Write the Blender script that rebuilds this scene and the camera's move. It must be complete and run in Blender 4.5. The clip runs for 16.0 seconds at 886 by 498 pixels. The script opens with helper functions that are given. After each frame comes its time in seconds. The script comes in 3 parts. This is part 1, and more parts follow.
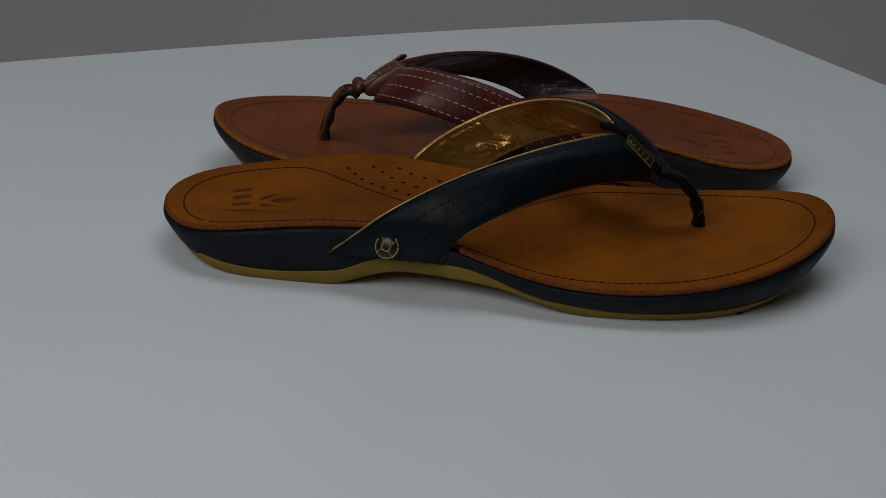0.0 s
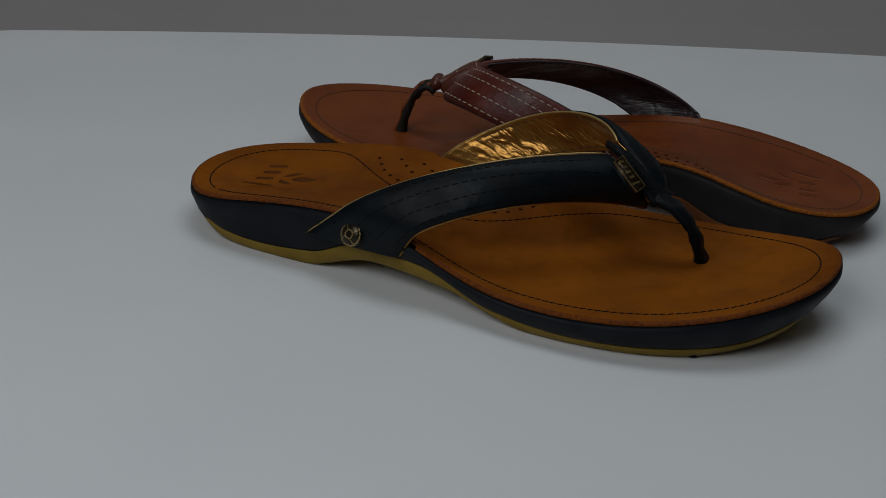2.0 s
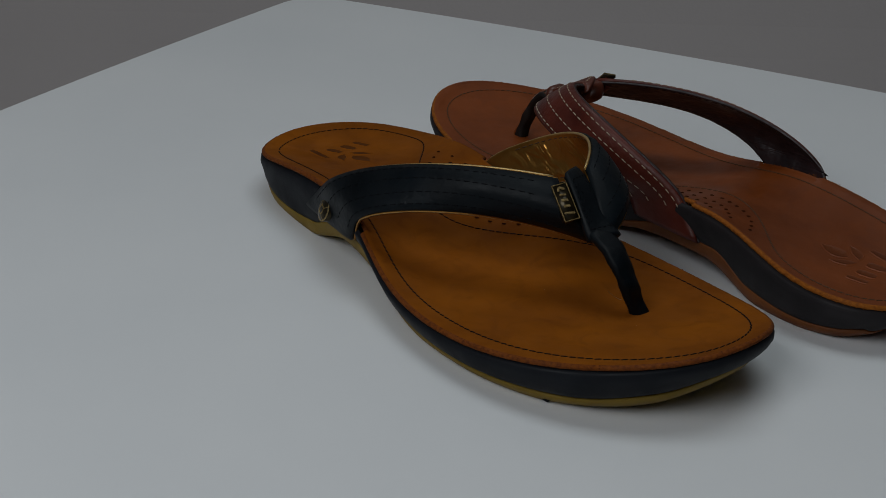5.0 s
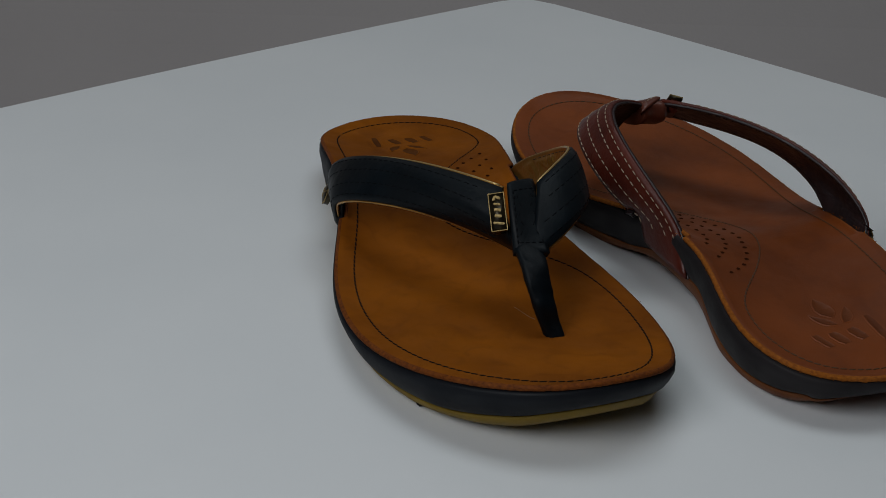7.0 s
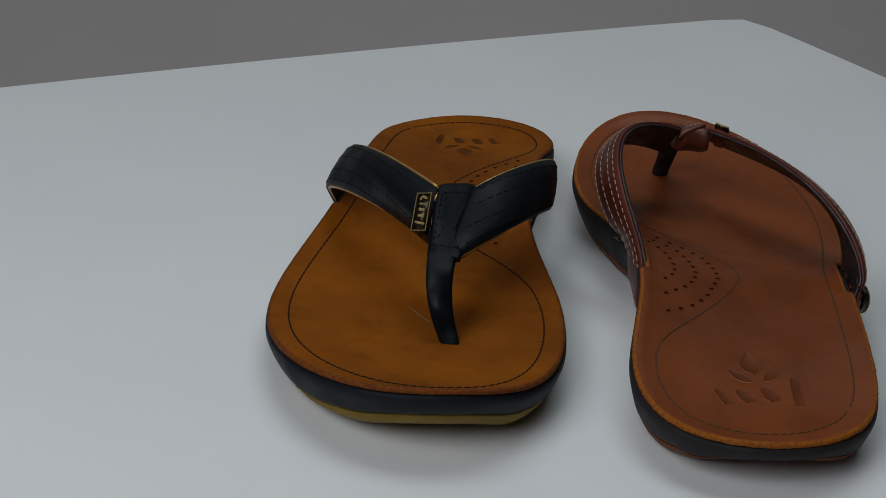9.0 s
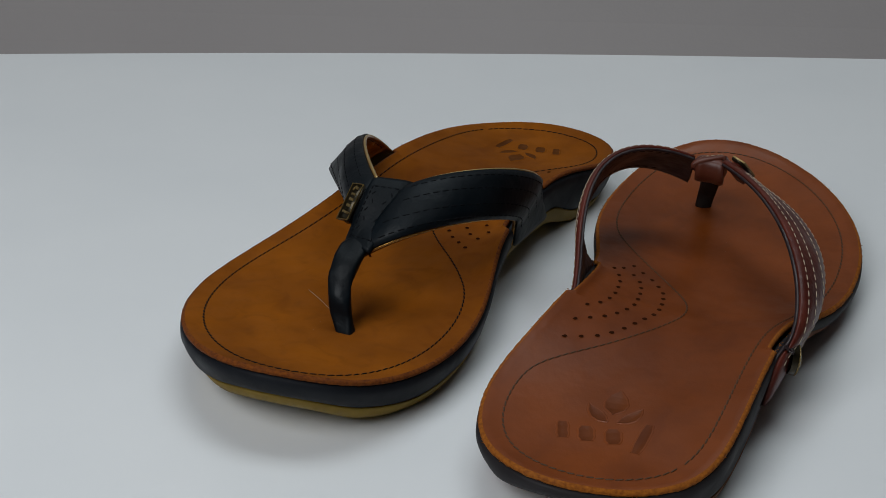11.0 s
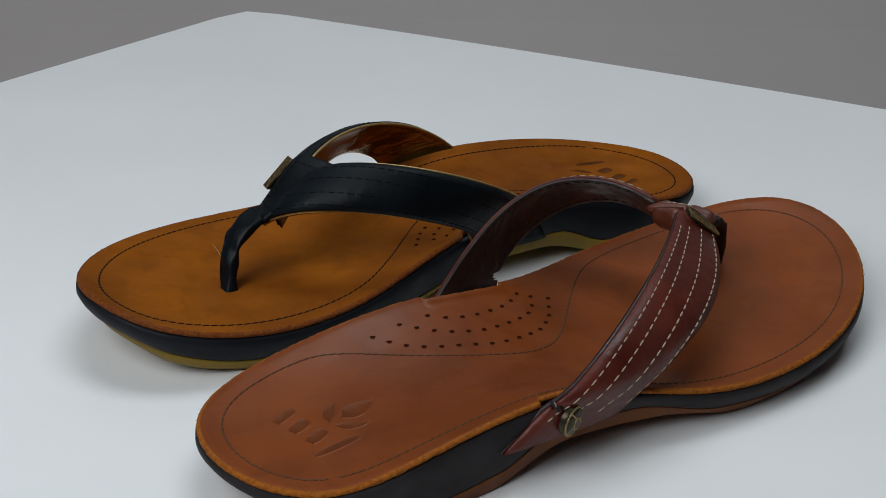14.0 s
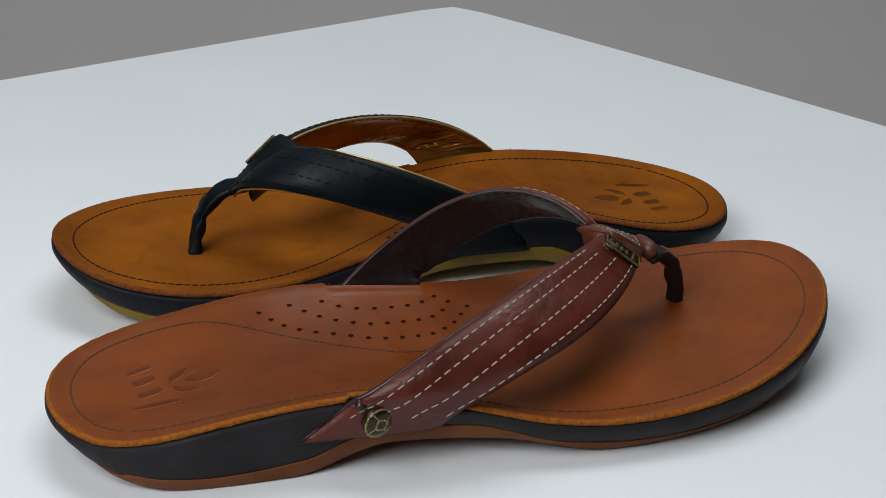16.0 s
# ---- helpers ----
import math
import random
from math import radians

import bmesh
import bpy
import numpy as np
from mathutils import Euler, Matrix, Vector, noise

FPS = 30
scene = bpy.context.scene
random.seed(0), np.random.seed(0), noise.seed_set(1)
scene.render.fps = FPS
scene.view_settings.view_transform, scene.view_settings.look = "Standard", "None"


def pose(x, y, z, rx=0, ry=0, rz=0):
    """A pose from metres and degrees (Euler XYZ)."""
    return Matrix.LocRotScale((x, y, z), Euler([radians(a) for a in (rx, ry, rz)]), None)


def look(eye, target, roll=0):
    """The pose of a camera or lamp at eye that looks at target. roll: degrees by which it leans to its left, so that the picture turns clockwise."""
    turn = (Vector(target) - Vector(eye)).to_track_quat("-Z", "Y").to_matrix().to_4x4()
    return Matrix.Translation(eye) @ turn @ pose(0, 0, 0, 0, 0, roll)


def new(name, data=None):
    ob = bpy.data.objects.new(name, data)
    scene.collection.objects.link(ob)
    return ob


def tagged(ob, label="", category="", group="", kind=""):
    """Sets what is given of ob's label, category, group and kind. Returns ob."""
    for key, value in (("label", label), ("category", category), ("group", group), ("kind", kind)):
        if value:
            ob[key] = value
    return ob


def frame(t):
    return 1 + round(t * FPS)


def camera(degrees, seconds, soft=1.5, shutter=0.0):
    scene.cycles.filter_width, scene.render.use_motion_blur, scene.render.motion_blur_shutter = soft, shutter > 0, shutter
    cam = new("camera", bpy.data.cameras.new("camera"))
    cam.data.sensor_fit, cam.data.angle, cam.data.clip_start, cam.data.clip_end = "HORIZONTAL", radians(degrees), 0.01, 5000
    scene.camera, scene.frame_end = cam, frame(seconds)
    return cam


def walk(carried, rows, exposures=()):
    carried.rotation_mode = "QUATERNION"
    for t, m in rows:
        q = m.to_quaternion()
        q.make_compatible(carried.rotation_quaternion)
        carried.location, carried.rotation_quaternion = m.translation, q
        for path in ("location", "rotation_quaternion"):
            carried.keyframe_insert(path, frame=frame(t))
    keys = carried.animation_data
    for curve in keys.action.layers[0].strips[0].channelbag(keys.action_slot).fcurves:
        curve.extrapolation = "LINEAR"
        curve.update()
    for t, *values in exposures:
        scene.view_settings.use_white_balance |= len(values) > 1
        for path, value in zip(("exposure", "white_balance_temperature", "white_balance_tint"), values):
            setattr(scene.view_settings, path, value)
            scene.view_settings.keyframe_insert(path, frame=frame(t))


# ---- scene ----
CLIP = 16.0
TURN_START, TURN_RATE = 5.16, -10.224          # degrees, degrees a second

cam = camera(35.0, CLIP, soft=0.45)
EYE = pose(0, -0.5, 0.225, 90 - 24.05, 0, 0.2) @ pose(0, 0, 0, 0, 0, 1.31)
walk(cam, [(0.0, EYE), (CLIP, EYE)],
     exposures=[(0.0, -0.66), (2.0, -0.70), (4.0, -0.66), (7.0, -0.50), (9.0, -0.24), (12.5, 0.18), (14.5, 0.36), (16.0, 0.53)])

# ---- world and lamps ----
world = bpy.data.worlds.new("room_air")
scene.world = world
world.use_nodes = True
world.node_tree.nodes["Background"].inputs[0].default_value = (0.014, 0.0145, 0.016, 1)


def area_lamp(name, at, aim, sx, sy, watts, tint):
    data = bpy.data.lights.new(name, "AREA")
    data.shape, data.size, data.size_y, data.energy, data.color = "RECTANGLE", sx, sy, watts, tint
    ob = new(name, data)
    ob.matrix_world = look(at, aim)
    return ob


area_lamp("ceiling_lamp", (0.18, 0.30, 1.58), (0.17, 0.27, 0), 1.2, 0.6, 8.5, (0.88, 0.97, 1.0))
# fill lamp added at front left, unseen, to brighten the board's near part
area_lamp("front_fill", (-0.46, -0.71, 0.74), (-0.06, -0.14, 0), 0.6, 0.6, 6.0, (0.93, 0.97, 1.0))


# ---- materials ----
def material(name, base, rough=0.5, metal=0.0, spec=0.5):
    m = bpy.data.materials.new(name)
    m.use_nodes = True
    p = m.node_tree.nodes["Principled BSDF"]
    p.inputs["Base Color"].default_value = (*base, 1)
    p.inputs["Roughness"].default_value = rough
    p.inputs["Metallic"].default_value = metal
    p.inputs["Specular IOR Level"].default_value = spec
    return m


def vary(m, dark, light, scale, detail=4.0, stretch=(1, 1, 1), low=0.3, high=0.7):
    """Mixes two base colours by noise of that scale, in the object's own space."""
    t = m.node_tree
    p = t.nodes["Principled BSDF"]
    co = t.nodes.new("ShaderNodeTexCoord")
    mp = t.nodes.new("ShaderNodeMapping")
    mp.inputs["Scale"].default_value = stretch
    nz = t.nodes.new("ShaderNodeTexNoise")
    nz.inputs["Scale"].default_value, nz.inputs["Detail"].default_value = scale, detail
    rp = t.nodes.new("ShaderNodeValToRGB")
    rp.color_ramp.elements[0].position, rp.color_ramp.elements[1].position = low, high
    rp.color_ramp.elements[0].color, rp.color_ramp.elements[1].color = (*dark, 1), (*light, 1)
    t.links.new(co.outputs["Object"], mp.inputs["Vector"])
    t.links.new(mp.outputs["Vector"], nz.inputs["Vector"])
    t.links.new(nz.outputs["Fac"], rp.inputs["Fac"])
    t.links.new(rp.outputs["Color"], p.inputs["Base Color"])
    return mp


def relief(m, mp, scale, strength, distance=0.0004, detail=3.0, kind="noise"):
    t = m.node_tree
    p = t.nodes["Principled BSDF"]
    if kind == "cells":
        nz = t.nodes.new("ShaderNodeTexVoronoi")
        nz.inputs["Scale"].default_value = scale
        out = nz.outputs["Distance"]
    else:
        nz = t.nodes.new("ShaderNodeTexNoise")
        nz.inputs["Scale"].default_value, nz.inputs["Detail"].default_value = scale, detail
        out = nz.outputs["Fac"]
    bp = t.nodes.new("ShaderNodeBump")
    bp.inputs["Strength"].default_value, bp.inputs["Distance"].default_value = strength, distance
    t.links.new(mp.outputs["Vector"], nz.inputs["Vector"])
    t.links.new(out, bp.inputs["Height"])
    last = p.inputs["Normal"].links
    if last:
        t.links.new(last[0].from_socket, bp.inputs["Normal"])
    t.links.new(bp.outputs["Normal"], p.inputs["Normal"])


def leather(name, dark, light, rough, scale=45, grain=1400, strength=0.25, spec=0.5, rubs=0.0):
    m = material(name, light, rough, 0.0, spec)
    mp = vary(m, dark, light, scale, 6.0)
    relief(m, mp, grain, strength * 0.45, 0.0003)
    relief(m, mp, 150, 0.22, 0.0008)
    t = m.node_tree
    p = t.nodes["Principled BSDF"]
    # uneven gloss, dull where the grain is open
    nz = t.nodes.new("ShaderNodeTexNoise")
    nz.inputs["Scale"].default_value, nz.inputs["Detail"].default_value = 70, 5.0
    mr = t.nodes.new("ShaderNodeMapRange")
    mr.inputs["From Min"].default_value, mr.inputs["From Max"].default_value = 0.3, 0.7
    mr.inputs["To Min"].default_value, mr.inputs["To Max"].default_value = max(rough - 0.10, 0.05), min(rough + 0.14, 1.0)
    t.links.new(mp.outputs["Vector"], nz.inputs["Vector"])
    t.links.new(nz.outputs["Fac"], mr.inputs["Value"])
    t.links.new(mr.outputs["Result"], p.inputs["Roughness"])
    if rubs:
        # scuffs and rubbed patches with ragged outlines
        sc = t.nodes.new("ShaderNodeTexNoise")
        sc.inputs["Scale"].default_value, sc.inputs["Detail"].default_value, sc.inputs["Distortion"].default_value = 75, 7.0, 1.6
        rp = t.nodes.new("ShaderNodeValToRGB")
        rp.color_ramp.elements[0].position, rp.color_ramp.elements[1].position = 0.50, 0.68
        rp.color_ramp.elements[0].color, rp.color_ramp.elements[1].color = (1, 1, 1, 1), (1 - rubs, 1 - rubs * 1.15, 1 - rubs * 1.2, 1)
        mx = t.nodes.new("ShaderNodeMix")
        mx.data_type, mx.blend_type = "RGBA", "MULTIPLY"
        mx.inputs[0].default_value = 1.0
        t.links.new(mp.outputs["Vector"], sc.inputs["Vector"])
        t.links.new(sc.outputs["Fac"], rp.inputs["Fac"])
        t.links.new(p.inputs["Base Color"].links[0].from_socket, mx.inputs[6])
        t.links.new(rp.outputs["Color"], mx.inputs[7])
        t.links.new(mx.outputs[2], p.inputs["Base Color"])
    return m


TAN_NUBUCK = leather("tan_nubuck", (0.132, 0.034, 0.0015), (0.268, 0.076, 0.002), 0.8, 26, 2600, 0.2, 0.12, 0.14)
BROWN_LEATHER = leather("brown_leather", (0.118, 0.025, 0.0035), (0.215, 0.048, 0.006), 0.40, 24, 1600, 0.15, 0.26, 0.12)
NAVY_LEATHER = leather("navy_leather", (0.0013, 0.0026, 0.0040), (0.0030, 0.0062, 0.0092), 0.48, 60, 1500, 0.3, 0.17)
OXBLOOD_LEATHER = leather("oxblood_leather", (0.056, 0.0085, 0.005), (0.112, 0.020, 0.011), 0.38, 60, 1300, 0.3, 0.32)
relief(OXBLOOD_LEATHER, OXBLOOD_LEATHER.node_tree.nodes["Mapping"], 320, 0.35, 0.0010, 4.0)
relief(NAVY_LEATHER, NAVY_LEATHER.node_tree.nodes["Mapping"], 260, 0.25, 0.0010, 4.0)
RAW_EDGE = leather("raw_leather_edge", (0.17, 0.044, 0.005), (0.34, 0.105, 0.010), 0.85, 900, 2200, 0.5, 0.2)
BURNT_EDGE = leather("burnished_leather_edge", (0.085, 0.019, 0.002), (0.20, 0.052, 0.004), 0.8, 900, 2200, 0.5, 0.2)
NAVY_RUBBER = leather("navy_wrap", (0.0035, 0.0042, 0.007), (0.006, 0.0075, 0.011), 0.58, 80, 1500, 0.25, 0.2)
BROWN_RUBBER = leather("dark_brown_wrap", (0.013, 0.0105, 0.0115), (0.022, 0.0185, 0.0200), 0.62, 80, 1500, 0.25, 0.2)
GUM_YELLOW = leather("ochre_gum_rubber", (0.18, 0.112, 0.012), (0.24, 0.152, 0.018), 0.55, 90, 1800, 0.1, 0.25)
GUM_BROWN = leather("brown_gum_rubber", (0.12, 0.034, 0.007), (0.175, 0.054, 0.011), 0.55, 90, 1800, 0.1, 0.25)
TAB_BROWN = leather("red_brown_leather", (0.075, 0.017, 0.009), (0.115, 0.028, 0.014), 0.42, 60, 1300, 0.3)
POST_DARK = leather("blackened_leather", (0.008, 0.005, 0.004), (0.016, 0.010, 0.008), 0.6, 120, 1300, 0.3, 0.25)
PLUM_LINING = leather("plum_lining", (0.012, 0.007, 0.008), (0.030, 0.016, 0.018), 0.42, 90, 900, 0.45)
relief(PLUM_LINING, PLUM_LINING.node_tree.nodes["Mapping"], 60, 0.8, 0.004, 3.0)
NAVY_THREAD = material("navy_thread", (0.0045, 0.005, 0.0065), 0.8, 0.0, 0.1)
DARK_THREAD = material("brown_thread", (0.060, 0.030, 0.012), 0.7)
CREAM_THREAD = material("cream_thread", (0.36, 0.285, 0.205), 0.75)
HOLE_DARK = material("hole_shade", (0.028, 0.009, 0.004), 1.0, 0.0, 0.0)
PRESSED_TAN = leather("pressed_tan", (0.070, 0.019, 0.002), (0.115, 0.034, 0.003), 0.8, 60, 2000, 0.2, 0.12)
PRESSED_BROWN = leather("pressed_brown", (0.090, 0.019, 0.003), (0.145, 0.034, 0.005), 0.5, 60, 1600, 0.15, 0.2)

BRONZE = material("antique_brass", (0.30, 0.21, 0.09), 0.48, 0.9)
vary(BRONZE, (0.19, 0.13, 0.05), (0.42, 0.31, 0.14), 900, 3.0)
BRONZE_DARK = material("dark_brass_ground", (0.035, 0.026, 0.014), 0.3, 0.7)
vary(BRONZE_DARK, (0.022, 0.017, 0.010), (0.050, 0.038, 0.020), 700, 3.0)

GOLD = material("gold_crinkled_lining", (0.43, 0.215, 0.046), 0.30, 0.80)
gold_map = vary(GOLD, (0.27, 0.12, 0.021), (0.45, 0.225, 0.050), 70, 4.0)
relief(GOLD, gold_map, 700, 0.25, 0.0005, 3.0)
PALE_GOLD = material("pale_gold_edge", (0.52, 0.36, 0.14), 0.38, 0.6)
vary(PALE_GOLD, (0.42, 0.27, 0.09), (0.56, 0.40, 0.17), 300, 3.0)

BOARD_WHITE = material("white_laminate", (0.80, 0.81, 0.82), 0.25, 0.0, 0.4)
vary(BOARD_WHITE, (0.77, 0.785, 0.80), (0.81, 0.82, 0.83), 9, 5.0)
WALL_GREY = material("warm_grey_paint", (0.345, 0.316, 0.312), 0.8, 0.0, 0.2)
relief(WALL_GREY, vary(WALL_GREY, (0.332, 0.303, 0.299), (0.358, 0.328, 0.323), 3, 4.0), 350, 0.2, 0.0006)
CLOTH_GREY = material("grey_table_cloth", (0.45, 0.44, 0.44), 0.9, 0.0, 0.1)
relief(CLOTH_GREY, vary(CLOTH_GREY, (0.43, 0.42, 0.42), (0.46, 0.45, 0.45), 5, 4.0), 700, 0.2, 0.0004)
# dark tone for the unseen room sides, keeps bounce light low
ROOM_DARK = material("low_bounce_dark", (0.10, 0.097, 0.095), 0.85, 0.0, 0.2)
relief(ROOM_DARK, vary(ROOM_DARK, (0.09, 0.087, 0.085), (0.11, 0.107, 0.105), 3, 4.0), 350, 0.2, 0.0006)
CEILING_WHITE = material("ceiling_paint", (0.50, 0.50, 0.495), 0.9)
DRUM_GREY = material("turntable_plastic", (0.25, 0.25, 0.26), 0.5)


# ---- mesh helpers ----
def finish(bm, name, mats, smooth=True):
    bmesh.ops.recalc_face_normals(bm, faces=bm.faces)
    me = bpy.data.meshes.new(name)
    bm.to_mesh(me)
    bm.free()
    for m in (mats if isinstance(mats, (list, tuple)) else [mats]):
        me.materials.append(m)
    if smooth:
        me.polygons.foreach_set("use_smooth", [True] * len(me.polygons))
    return me


def part(name, bm, mats, parent, label="", smooth=True, kind=""):
    ob = new(name, finish(bm, name, mats, smooth))
    ob.parent = parent
    return tagged(ob, label=label, kind=kind)


def loft(bm, rings, closed=True, mat=0):
    """Skins a list of rings of equal length; returns the rings of vertices."""
    made = [[bm.verts.new(p) for p in ring] for ring in rings]
    n = len(made[0])
    for a, b in zip(made, made[1:]):
        for i in range(n if closed else n - 1):
            j = (i + 1) % n
            bm.faces.new((a[i], a[j], b[j], b[i])).material_index = mat
    return made


def box(bm, cx, cy, cz, sx, sy, sz, bevel=0.0):
    ret = bmesh.ops.create_cube(bm, size=1, matrix=Matrix.Translation((cx, cy, cz)) @ Matrix.Diagonal((sx, sy, sz, 1)))
    if bevel:
        edges = list({e for v in ret["verts"] for e in v.link_edges})
        bmesh.ops.bevel(bm, geom=edges, offset=bevel, segments=2, affect="EDGES")


def capsule(bm, a, b, r, up=Vector((0, 0, 1)), flat=0.7):
    """A stitch: a little six-sided bar with drawn-in ends from a to b."""
    a, b = Vector(a), Vector(b)
    d = b - a
    side = d.cross(up).normalized()
    upn = side.cross(d).normalized()
    rings = []
    for f, k in ((0, 0.35), (0.2, 1), (0.8, 1), (1, 0.35)):
        c = a + d * f
        rings.append([c + side * (r * k * math.cos(t)) + upn * (r * k * flat * math.sin(t)) for t in [i * math.pi / 3 for i in range(6)]])
    v = loft(bm, rings)
    bm.faces.new(v[0])
    bm.faces.new(v[-1][::-1])


def bezier(ctrl, t):
    n = len(ctrl) - 1
    p = Vector((0, 0, 0))
    for k, c in enumerate(ctrl):
        p += Vector(c) * (math.comb(n, k) * t ** k * (1 - t) ** (n - k))
    return p


# ---- the sandal's form, metres, heel towards -x, outer side towards -y, ground at 0 ----
RIM = [(-.1003, -.0207, .0167), (-.1132, .0118, .0183), (-.1002, .0455, .0174), (-.0671, .0506, .0196), (-.0391, .0396, .0274), (-.0129, .0329, .0297),
       (.0254, .0266, .0223), (.0684, .0370, .0157), (.1078, .0333, .0153), (.1387, .0189, .0218), (.1484, -.0035, .0276), (.1446, -.0294, .0252),
       (.1194, -.0551, .0200), (.0794, -.0674, .0143), (.0319, -.0590, .0122), (.0006, -.0439, .0212), (-.0257, -.0358, .0282), (-.0681, -.0282, .0239)]
N_RIM = 560


def rim_point(u):
    n = len(RIM)
    k, f = int(u) % n, u - int(u)
    w = ((1 - f) ** 3 / 6, (3 * f ** 3 - 6 * f * f + 4) / 6, (-3 * f ** 3 + 3 * f * f + 3 * f + 1) / 6, f ** 3 / 6)
    p = Vector((0, 0, 0))
    for j in range(4):
        p += Vector(RIM[(k - 1 + j) % n]) * w[j]
    return p


rim = [rim_point(i * len(RIM) / N_RIM) for i in range(N_RIM)]
rim_out = []
for i in range(N_RIM):
    d = rim[(i + 1) % N_RIM] - rim[i - 1]
    rim_out.append(Vector((-d.y, d.x, 0)).normalized())
_heel = min(range(N_RIM), key=lambda i: rim[i].x)
_toe = max(range(N_RIM), key=lambda i: rim[i].x)
X0, X1 = rim[_heel].x, rim[_toe].x
_med = [rim[i % N_RIM] for i in range(_heel, _toe + 1 if _toe > _heel else _toe + N_RIM + 1)]
_lat = [rim[i % N_RIM] for i in range(_toe, _heel + N_RIM + 1)][::-1]


def along(side, x, axis):
    pts = _med if side > 0 else _lat
    return float(np.interp(x, [p.x for p in pts], [p[axis] for p in pts]))


def curve(x, xs, ys):
    """A smooth line through the given heights."""
    x = min(max(x, xs[0]), xs[-1])
    k = min(max(int(np.searchsorted(xs, x)) - 1, 0), len(xs) - 2)
    def slope(i):
        if i in (0, len(xs) - 1):
            a, b = (0, 1) if i == 0 else (i - 1, i)
            return (ys[b] - ys[a]) / (xs[b] - xs[a])
        l, r = (ys[i] - ys[i - 1]) / (xs[i] - xs[i - 1]), (ys[i + 1] - ys[i]) / (xs[i + 1] - xs[i])
        return 0.0 if l * r <= 0 else 2 * l * r / (l + r)
    h = xs[k + 1] - xs[k]
    t = (x - xs[k]) / h
    return (ys[k] * (1 + 2 * t) * (1 - t) ** 2 + slope(k) * h * t * (1 - t) ** 2 + ys[k + 1] * t * t * (3 - 2 * t) - slope(k + 1) * h * t * t * (1 - t))


def dish(x):
    return float(curve(x, [X0, -.09, -.03, .02, .07, .11, .135, X1], [0, .003, .006, .005, .0016, .0011, .0010, 0]))


def bed(x, y):
    """The height of the footbed."""
    x = min(max(x, X0 + 1e-4), X1 - 1e-4)
    ym, yl = along(1, x, 1), along(-1, x, 1)
    w = min(max((y - yl) / max(ym - yl, 1e-5), 0), 1)
    zl, zm = along(-1, x, 2), along(1, x, 2)
    return zl + (zm - zl) * w - dish(x) * (1 - (2 * w - 1) ** 2)


def under(x):
    """The height of the sole's underside."""
    return float(curve(x, [X0, -.103, -.095, -.083, -.066, -.05, -.02, .01, .045, .1, .120, .135, X1], [.0070, .0040, .0022, .0006, 0, 0, .0075, .0065, 0, 0, .0018, .0046, .0096]))


def seam(x):
    """The height of the joint between the wrapped midsole and the rubber outsole, which ends short of the heel."""
    return float(curve(x, [X0, -.0965, -.0950, -.085, -.07, -.045, -.025, .0, .03, .06, .11, .135, X1], [.0092, .0056, .0062, .0050, .0042, .0062, .0135, .0130, .0056, .0036, .0050, .0100, .0152]))


def draw_in(p, side=0):
    """How far the sole's foot lies inside its rim; the inner side of the heel is cut back further, that of the toe less."""
    d = float(curve(p, [X0, -.095, -.08, -.04, .03, .09, .125, X1], [.0088, .0068, .0050, .0036, .0048, .0062, .0078, .0092]))
    return d * (1 + side * float(np.interp(p, [X0, -.06, -.02, .06, .11, X1], [.45, .35, 0, -.2, -.2, 0])))


def ring(offset, height, notch=False):
    out = []
    for p, o in zip(rim, rim_out):
        d = offset(p) if callable(offset) else offset
        if notch and ((o.y < 0 and -.0325 < p.x < .0) or (o.y > 0 and -.0135 < p.x < .0185)):
            d -= .0020
        out.append(Vector((p.x + o.x * d, p.y + o.y * d, height(p))))
    return out


def inner_rings(height, fractions, inset=0.0):
    rings = []
    for f in fractions:
        r = []
        for p, o in zip(rim, rim_out):
            e = Vector((p.x + o.x * inset, p.y + o.y * inset, 0))
            sx = min(max(p.x, X0 + .036), X1 - .036)
            c = Vector((sx, (along(1, sx, 1) + along(-1, sx, 1)) / 2, 0))
            q = e.lerp(c, f)
            r.append(Vector((q.x, q.y, height(q.x, q.y))))
        rings.append(r)
    return rings


